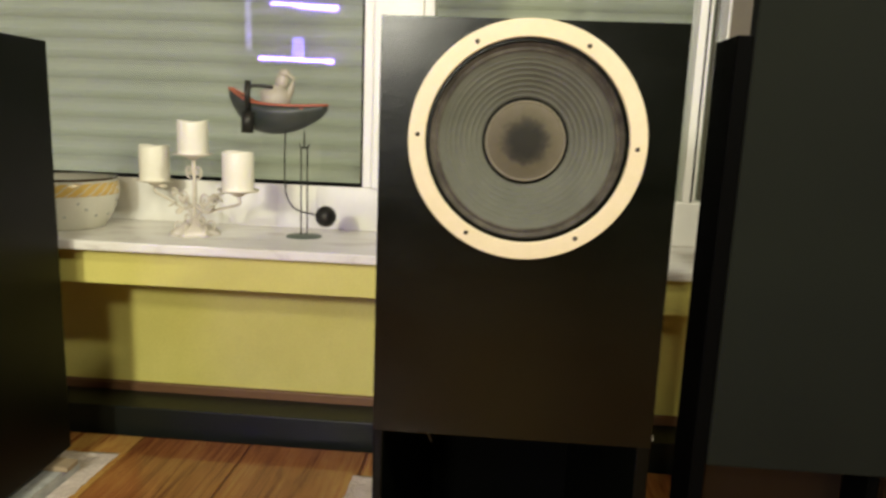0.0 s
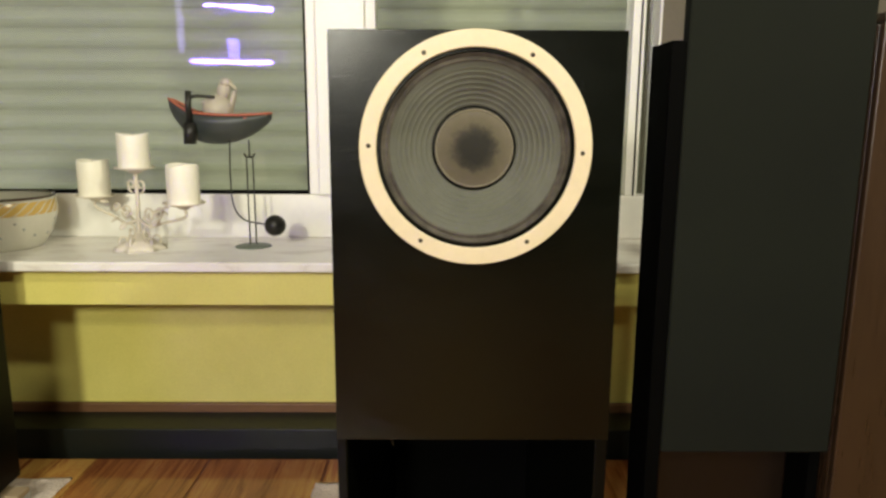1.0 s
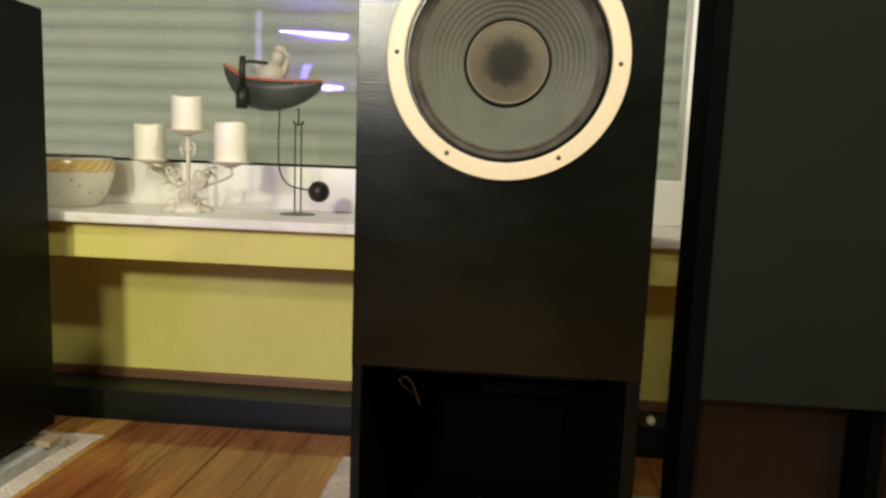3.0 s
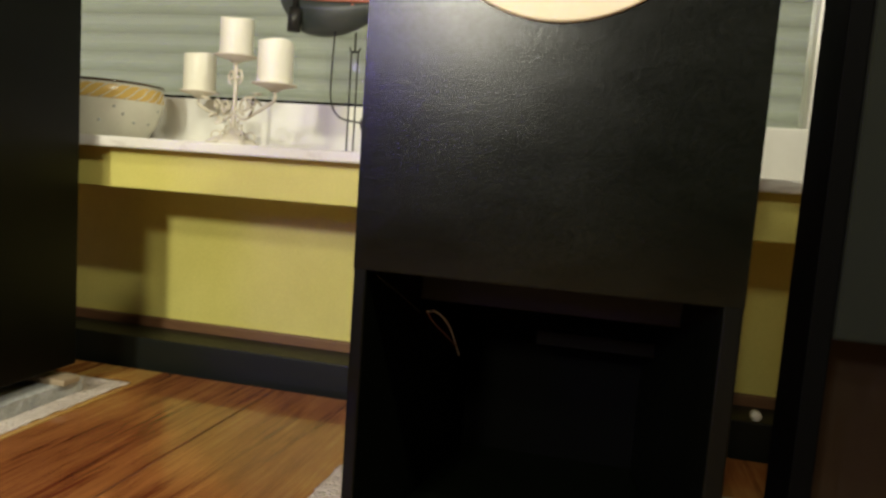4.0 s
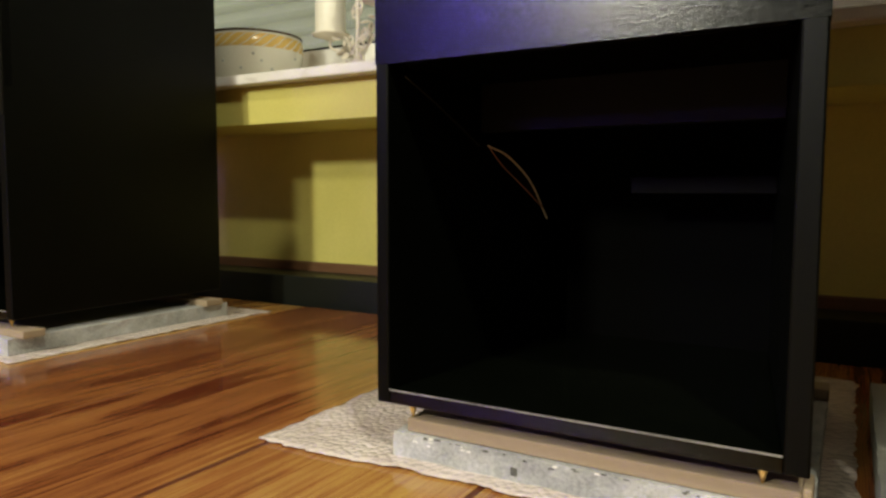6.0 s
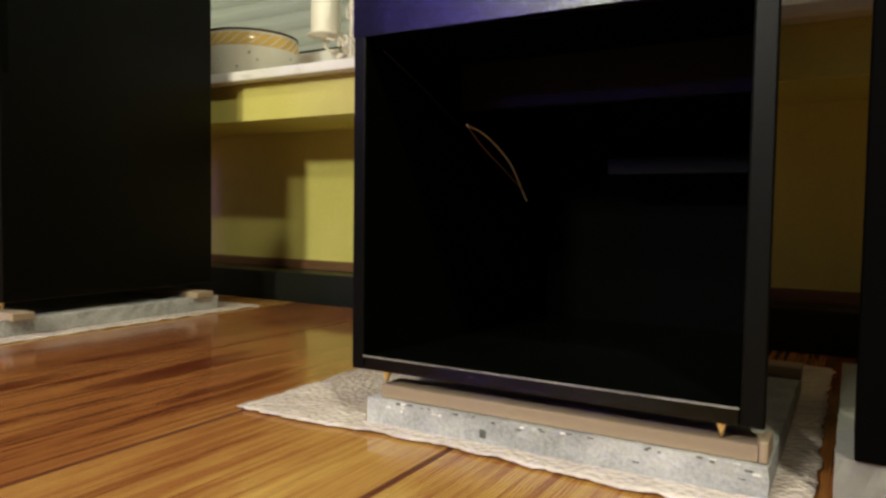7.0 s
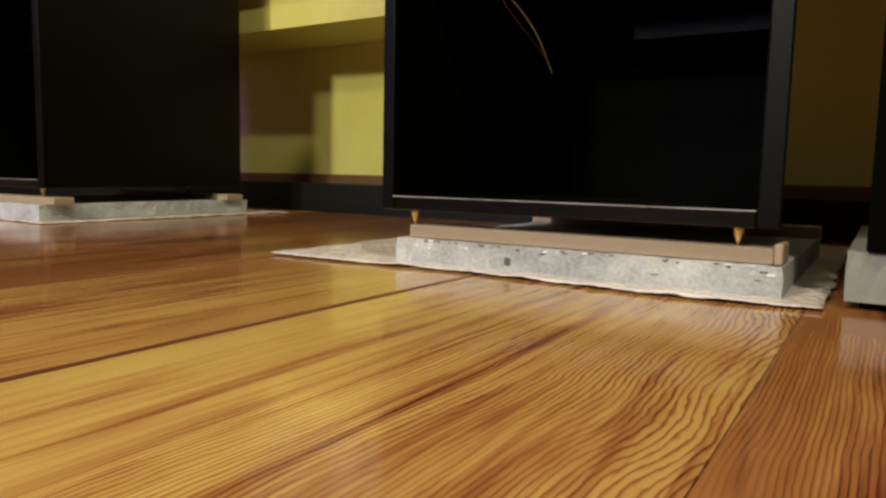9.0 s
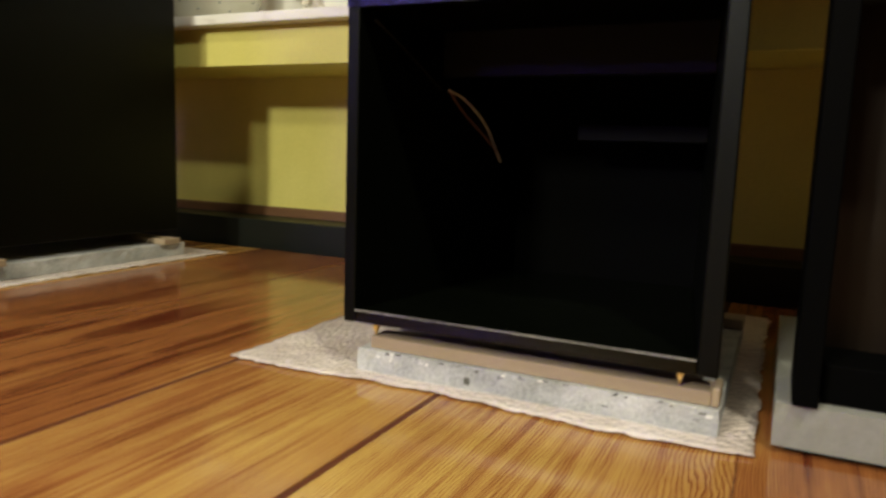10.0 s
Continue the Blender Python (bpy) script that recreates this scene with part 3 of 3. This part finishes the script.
def panel_speaker():
    """A tall cloth-faced panel held between thin black boards on a slab."""
    p = thing("panel_loudspeaker", (0, 0, 0), "tall flat panel loudspeaker with dark grey cloth front", "loudspeaker")
    part("cloth_front", boxes((0.342, 0.645, 0.0, 0.03, 0.464, 1.95), bevel=0.004), M_CLOTH, p, "dark grey cloth covered front panel")
    part("side_board", boxes((0.317, 0.342, 0.004, 0.115, 0.057, 1.18), bevel=0.002), M_BLACK_IN, p)
    part("side_board", boxes((0.63, 0.65, 0.032, 0.115, 0.057, 1.18), bevel=0.002), M_BLACK_IN, p)
    # Added board, coloured as dark as the shaded space seen below the cloth.
    part("shade_board", boxes((0.345, 0.63, 0.116, 0.13, 0.057, 1.178), bevel=0.002), M_SHADEB, p, "added dark brown board in place of the shaded space behind")
    part("foot_board", boxes((0.345, 0.63, 0.03, 0.115, 0.057, 0.10), bevel=0.002), M_BLACK_IN, p)
    return p


panel_speaker()
cap_ = thing("plastic_stop", (0.462, FRONT, 0.105), "small white plastic stop fixed to the black plinth", "door stop")
part("shell", lathe([(0, -0.022), (0.009, -0.021), (0.0125, -0.016), (0.013, 0.0), (0, 0)], "y", 24), M_WHITE, cap_, "", True)
# Inset black strip put in for the shaded gap under the slab.
GAP_STRIP = tagged(mesh_object("gap_shade_strip", boxes((0.315, 0.640, 0.024, 0.48, 0.0, 0.008), bevel=0.002), M_BLACK_IN), "added black strip for the shaded gap under a smooth concrete slab", "foot strip")
rough_slab("concrete_slab", 0.302, 0.646, 0.012, 0.50, 0.008, 0.056, M_SMOOTH_CONC, "smooth grey concrete slab under the panel loudspeaker", 3, 0.0008)
cab = thing("wooden_cabinet", (0, 0, 0), "narrow dark brown veneered wooden cabinet", "cabinet")
part("front", boxes((0.655, 0.765, -0.004, 0.012, 0.0, 1.21), bevel=0.003), M_VENEER, cab)
part("side", boxes((0.655, 0.672, 0.0125, 0.30, 0.0, 1.21), bevel=0.003), M_VENEER, cab)
part("top_board", boxes((0.653, 0.767, -0.006, 0.30, 1.2105, 1.226), bevel=0.003), M_VENEER, cab)


# ---------------------------------------------------------------- things on the bench
TOP = 0.660


NEAR = Matrix.Translation((-0.016, -0.0588, 0.0674)) @ Matrix.Scale(0.948, 4)
BASE = 0.6251


def candle(x, y, z, h, r, seed):
    c = thing("candle", (x, y, z), "short thick cream wax pillar candle on a dish", "candle", "three pillar candles")
    pr = [(0, 0), (r * 0.97, 0), (r, 0.003), (r, h - 0.006), (r * 0.97, h - 0.001), (r * 0.9, h), (r * 0.84, h - 0.006), (r * 0.3, h - 0.009), (0, h - 0.009)]
    bm = lathe(pr, "z", 40)
    for v in bm.verts:
        if v.co.z > h * 0.9 and v.co.xy.length > r * 0.8:
            v.co.z += 0.003 * math.sin(2 * math.atan2(v.co.y, v.co.x) + seed)
    part("wax", bm, M_WAX, c, "", True)
    part("wick", tube([(0, 0, h - 0.009), (0.001, 0, h - 0.002), (0.002, 0, h + 0.002)], 0.0012, 6), M_IRON, c)
    return c


def candelabra():
    bx, by, foot = -0.955, 0.915, TOP
    dx, dy = 0.841, -0.541
    cd = thing("candle_holder", (0, 0, 0), "ornate ivory painted iron holder for three candles", "candle holder")
    arms = [(bx, by, 0.900, 0), (-1.119, 1.000, 0.808, -1), (-0.767, 0.780, 0.812, 1)]

    def at(r, z, q=0.0):
        """A point r metres along the holder's arms, q across them."""
        return (bx + dx * r - dy * q, by + dy * r + dx * q, z)

    bm = lathe([(0.0, foot + 0.050), (0.012, foot + 0.048), (0.029, foot + 0.029), (0.057, foot + 0.016), (0.076, foot), (0.070, foot), (0.0, foot + 0.004)], "z", 48, (bx, by, 0))
    for v in bm.verts:
        a = math.atan2(v.co.y - by, v.co.x - bx)
        if (v.co.xy - Vector((bx, by))).length > 0.04:
            v.co.x += 0.006 * math.cos(a) * math.cos(8 * a)
            v.co.y += 0.006 * math.sin(a) * math.cos(8 * a)
    part("foot", bm, M_IVORY, cd, "scalloped iron foot", True)
    part("stem", tube(curve_points([(bx, by, foot + 0.01), (bx, by, 0.74), (bx + 0.002, by, 0.81), (bx, by, 0.899)]), 0.0062, 10), M_IVORY, cd, "", True)
    for x, y, z, s in arms:
        part("dish", lathe([(0, z - 0.004), (0.012, z - 0.014), (0.02, z - 0.008), (0.056, z + 0.001), (0.058, z + 0.005), (0.04, z), (0.0, z)], "z", 40, (x, y, 0)), M_IVORY, cd, "", True)
        if s:
            part("arm", tube(curve_points([(bx, by, 0.75), at(s * 0.055, 0.732), at(s * 0.12, 0.748), (x, y, 0.775), (x, y, z - 0.01)]), 0.0043, 8), M_IVORY, cd, "", True)
    for s in (-1, 1):
        ax = (s * dx, s * dy)
        for r, z, r0, r1, a0, a1 in ((0.021, 0.850, 0.021, 0.005, -90, 330), (0.056, 0.765, 0.025, 0.006, 200, -220), (0.038, 0.708, 0.023, 0.005, 90, 480), (0.105, 0.775, 0.018, 0.004, 180, -200)):
            part("scroll", tube(spiral(at(s * r, z), r0, r1, a0, a1, ax, 26), 0.0033, 7), M_IVORY, cd, "", True)
    for a in range(0, 360, 60):
        d = (math.cos(radians(a + 25)), math.sin(radians(a + 25)))
        part("leaf_scroll", tube(spiral((bx + 0.043 * d[0], by + 0.043 * d[1], foot + 0.027), 0.019, 0.004, -90, 260, d, 18), 0.003, 6, None, 0.002), M_IVORY, cd, "", True)
    rnd = random.Random(5)
    for k in range(14):
        s = -1 if k % 2 else 1
        q = rnd.uniform(0.25, 1.0)
        bm = bmesh.new()
        m = Matrix.Translation(at(s * (0.02 + 0.13 * q), 0.732 + 0.048 * q + rnd.uniform(-0.02, 0.02), rnd.uniform(-0.025, 0.02)))
        bmesh.ops.create_uvsphere(bm, u_segments=10, v_segments=6, radius=1, matrix=m @ pose(0, 0, 0, rnd.uniform(-40, 40), rnd.uniform(-60, 60), rnd.uniform(0, 90)) @ Matrix.Diagonal((0.016, 0.009, 0.003, 1)))
        part("leaf", bm, M_IVORY, cd, "", True)
    for k, (h, r) in enumerate(((0.102, 0.045), (0.111, 0.046), (0.110, 0.044))):
        x, y, z, s = arms[k]
        candle(x, y, z + 0.0005, h, r, k + 1)


candelabra()


def bowl():
    b = thing("ceramic_bowl", (-1.38, 0.94, TOP), "cream ceramic bowl with an ochre rope band and dark rim", "bowl")
    H, R, r = 0.155, 0.150, 0.112
    outer = [(0, 0.004), (r * 0.8, 0.004), (r * 0.82, 0), (r * 0.95, 0), (r, 0.006), (r + 0.024, 0.045), (r + 0.042, 0.10), (R - 0.001, H - 0.006)]
    inner = [(R, H), (R - 0.006, H), (r + 0.036, 0.10), (r + 0.01, 0.04), (r * 0.6, 0.014), (0, 0.012)]
    part("body", lathe(outer + inner, "z", 72), M_BOWL, b, "", True)
    part("rim", lathe([(R - 0.001, H - 0.005), (R + 0.002, H - 0.003), (R + 0.002, H + 0.002), (R - 0.004, H + 0.003), (R - 0.008, H)], "z", 72), M_BOWLR, b, "dark brown glazed rim", True)
    # rope band
    z0, z1 = 0.106, 0.144
    rad = lambda z: r + 0.042 + (R - r - 0.042) * (z - 0.10) / (H - 0.10)
    part("band", lathe([(rad(z0), z0), (rad(z0) + 0.0012, z0 + 0.002), (rad(z1) + 0.0012, z1 - 0.002), (rad(z1), z1)], "z", 72), M_OCHRE, b, "ochre glazed band", True)
    for k in range(30):
        a0 = 2 * math.pi * k / 30
        pts = []
        for s in range(7):
            q = s / 6
            z = z0 + (z1 - z0) * q
            a = a0 + 0.36 * q + 0.02 * math.sin(q * 6)
            pts.append(((rad(z) + 0.001) * math.cos(a), (rad(z) + 0.001) * math.sin(a), z))
        part("rope_line", tube(pts, 0.0018, 5), M_BOWL, b, "", True)
    for k in range(22):
        a = 2 * math.pi * k / 22 + 0.1 * math.sin(k * 5)
        z = (0.045, 0.085, 0.066)[k % 3]
        rr = r + 0.024 + 0.018 * (z - 0.045) / 0.055
        bm = bmesh.new()
        bmesh.ops.create_uvsphere(bm, u_segments=8, v_segments=5, radius=0.004, matrix=Matrix.Translation((rr * math.cos(a), rr * math.sin(a), z)))
        part("painted_dot", bm, M_DOT, b, "", True)


bowl()


def balance_boat():
    """A rocking boat toy on two rods, with a bent wire and a ball as its counterweight."""
    X, Y = -0.645, 1.075
    toy = thing("balance_toy", (0, 0, 0), "painted metal boat balancing toy with a ball counterweight", "ornament")
    toy.matrix_basis = NEAR
    part("foot", lathe([(0, BASE + 0.008), (0.02, BASE + 0.007), (0.055, BASE + 0.003), (0.058, BASE), (0, BASE)], "z", 40, (X, Y, 0)), M_GREEN, toy, "green painted round foot", True)
    part("rod", tube([(X - 0.010, Y, BASE + 0.006), (X - 0.010, Y, 0.915)], 0.0026, 8), M_IRON, toy, "", True)
    part("rod", tube([(X + 0.010, Y, BASE + 0.006), (X + 0.010, Y, 0.915)], 0.0026, 8), M_IRON, toy, "", True)
    part("fork", tube(curve_points([(X - 0.017, Y, 0.925), (X - 0.010, Y, 0.914), (X + 0.010, Y, 0.914), (X + 0.017, Y, 0.925)]), 0.003, 8), M_IRON, toy, "", True)
    part("pivot", tube([(X, Y, 0.915), (X, Y, 0.965)], 0.003, 8), M_IRON, toy, "", True)
    part("wire", tube(curve_points([(X - 0.055, Y - 0.02, 0.965), (X - 0.055, Y - 0.03, 0.85), (X - 0.045, Y - 0.045, 0.765), (X - 0.01, Y - 0.06, 0.722), (X + 0.06, Y - 0.075, 0.708)]), 0.0026, 8), M_IRON, toy, "", True)
    bm = bmesh.new()
    bmesh.ops.create_uvsphere(bm, u_segments=28, v_segments=16, radius=0.033, matrix=Matrix.Translation((X + 0.09, Y - 0.075, 0.705)))
    part("ball", bm, M_IRON, toy, "dark iron ball", True)
    # hull: cross sections along its length
    x0, x1 = -0.885, -0.572
    bm = bmesh.new()
    rim = []
    rows = []
    n, m = 28, 14
    for i in range(n + 1):
        s = i / n
        x = x0 + (x1 - x0) * s
        half = 0.052 * max(0.02, math.sin(math.pi * min(1, s * 0.93 + 0.035))) ** 0.65
        top = 1.062 + 0.030 * max(0, 0.22 - s) / 0.22 - 0.012 * math.sin(math.pi * s) - 0.014 * s
        depth = 0.092 * max(0.0, math.sin(math.pi * (0.05 + 0.93 * s ** 0.8))) ** 0.55
        row = []
        for j in range(m + 1):
            a = math.pi * j / m
            row.append(bm.verts.new((x, Y - half * math.cos(a), top - depth * math.sin(a) ** 0.8)))
        rows.append(row)
        rim.append((x, half, top))
    for a, b in zip(rows, rows[1:]):
        for j in range(m):
            bm.faces.new((a[j], a[j + 1], b[j + 1], b[j]))
    hull = part("hull", bm, M_HULL, toy, "blackish green boat hull", True)
    so = hull.modifiers.new("thick", "SOLIDIFY")
    so.thickness = 0.003
    for s in (-1, 1):
        part("gunwale", tube([(x, Y + s * h, t + 0.001) for x, h, t in rim], 0.0042, 7), M_RED, toy, "red painted gunwale", True)
    part("thwart", boxes((-0.80, -0.64, Y - 0.042, Y + 0.042, 1.032, 1.038), bevel=0.001), M_RED, toy)
    part("motor", tube([(-0.812, Y - 0.052, 0.955), (-0.81, Y - 0.052, 1.02)], 0.019, 16), M_IRON, toy, "dark outboard motor", True)
    part("motor_shaft", tube([(-0.81, Y - 0.052, 1.02), (-0.812, Y - 0.05, 1.075), (-0.810, Y - 0.048, 1.115)], 0.0095, 12), M_IRON, toy, "", True)
    part("tiller", tube(curve_points([(-0.808, Y - 0.048, 1.09), (-0.792, Y - 0.044, 1.10), (-0.735, Y - 0.035, 1.097)]), 0.005, 8), M_IRON, toy, "", True)
    fig = thing("carved_figure", (0, 0, 0), "small pale painted wooden figure sitting in a boat", "figurine")
    fig.matrix_basis = NEAR
    bm = lathe([(0, 1.036), (0.040, 1.036), (0.047, 1.055), (0.045, 1.075), (0.034, 1.092), (0.020, 1.104), (0, 1.106)], "z", 28, (-0.737, Y, 0))
    for place, size, turn in (((-0.716, Y, 1.118), (0.022, 0.020, 0.030), 14), ((-0.707, Y - 0.004, 1.142), (0.019, 0.017, 0.015), 0), ((-0.690, Y - 0.008, 1.136), (0.026, 0.007, 0.006), 42), ((-0.752, Y - 0.018, 1.087), (0.034, 0.012, 0.011), -18), ((-0.692, Y + 0.006, 1.086), (0.010, 0.016, 0.036), 16)):
        bmesh.ops.create_uvsphere(bm, u_segments=16, v_segments=10, radius=1, matrix=Matrix.Translation(place) @ pose(0, 0, 0, 0, turn, 0) @ Matrix.Diagonal((*size, 1)))
    part("body", bm, M_FIG, fig, "", True)


balance_boat()

# ---------------------------------------------------------------- lights at the back of the room, seen only as reflections
rack = thing("light_rack", (0, 0, 0), "open wall shelf with white tubes and a violet panel glowing", "lamp")
part("shelf", boxes((-2.85, -1.80, -4.69, -4.44, 1.56, 1.59), bevel=0.003), M_WHITE, rack)
part("shelf", boxes((-2.85, -1.80, -4.69, -4.44, 2.14, 2.17), bevel=0.003), M_WHITE, rack)
part("white_tube", tube([(-2.74, -4.45, 1.625), (-1.88, -4.45, 1.61)], 0.020, 16), M_TUBE, rack, "overbright bluish white glowing tube")
part("white_tube", tube([(-2.60, -4.45, 2.215), (-2.20, -4.45, 2.20)], 0.016, 16), M_TUBE, rack, "overbright bluish white glowing tube")
part("white_tube", tube([(-2.28, -4.40, 2.19), (-1.84, -4.40, 2.165)], 0.028, 16), M_TUBE, rack, "overbright bluish white glowing tube")
part("violet_panel", boxes((-2.36, -2.24, -4.50, -4.47, 1.66, 1.86), bevel=0.003), M_VIOLET, rack, "violet glowing panel")
# Added glowing strip for the violet streaks that a lit curtain leaves in the glass.
part("violet_streak", boxes((-2.90, -2.83, -4.50, -4.47, 1.72, 2.45), bevel=0.003), M_FAINT, rack, "faint violet glowing strip in place of a lit curtain")

# ---------------------------------------------------------------- floor boards
EDGES = [-3.40, -3.05, -2.70, -2.42, -2.12, -1.80, -1.47, -1.12, -0.77, -0.40, -0.085, 0.272, 0.60, 0.95, 1.30, 1.63, 1.98, 2.32, 2.70]
TONES = [2, 1, 1, 2, 1, 2, 1, 2, 2, 1, 0, 2, 1, 2, 1, 1, 2, 1]
GAPS = [0.0016] * 8 + [0.0030, 0.0048, 0.0048, 0.0003] + [0.0014] * 7
for k, (x0, x1) in enumerate(zip(EDGES, EDGES[1:])):
    w = x1 - x0
    bm = boxes((-w / 2 + GAPS[k], w / 2 - GAPS[k + 1], -3.4, 2.15, -0.022, 0.0), bevel=0.0005)
    o = part("floor_board", bm, M_PINES[TONES[k]], floor)
    o.location = ((x0 + x1) / 2, -1.28, 0)
    if 7 < k < 11:
        g = GAPS[k]
        o = part("joint_filler", boxes((-g + 0.0002, g - 0.0002, -3.4, 2.15, -0.012, -0.0006)), M_JOINT, floor, "reddish brown filled joint")
        o.location = (x0, -1.28, 0)
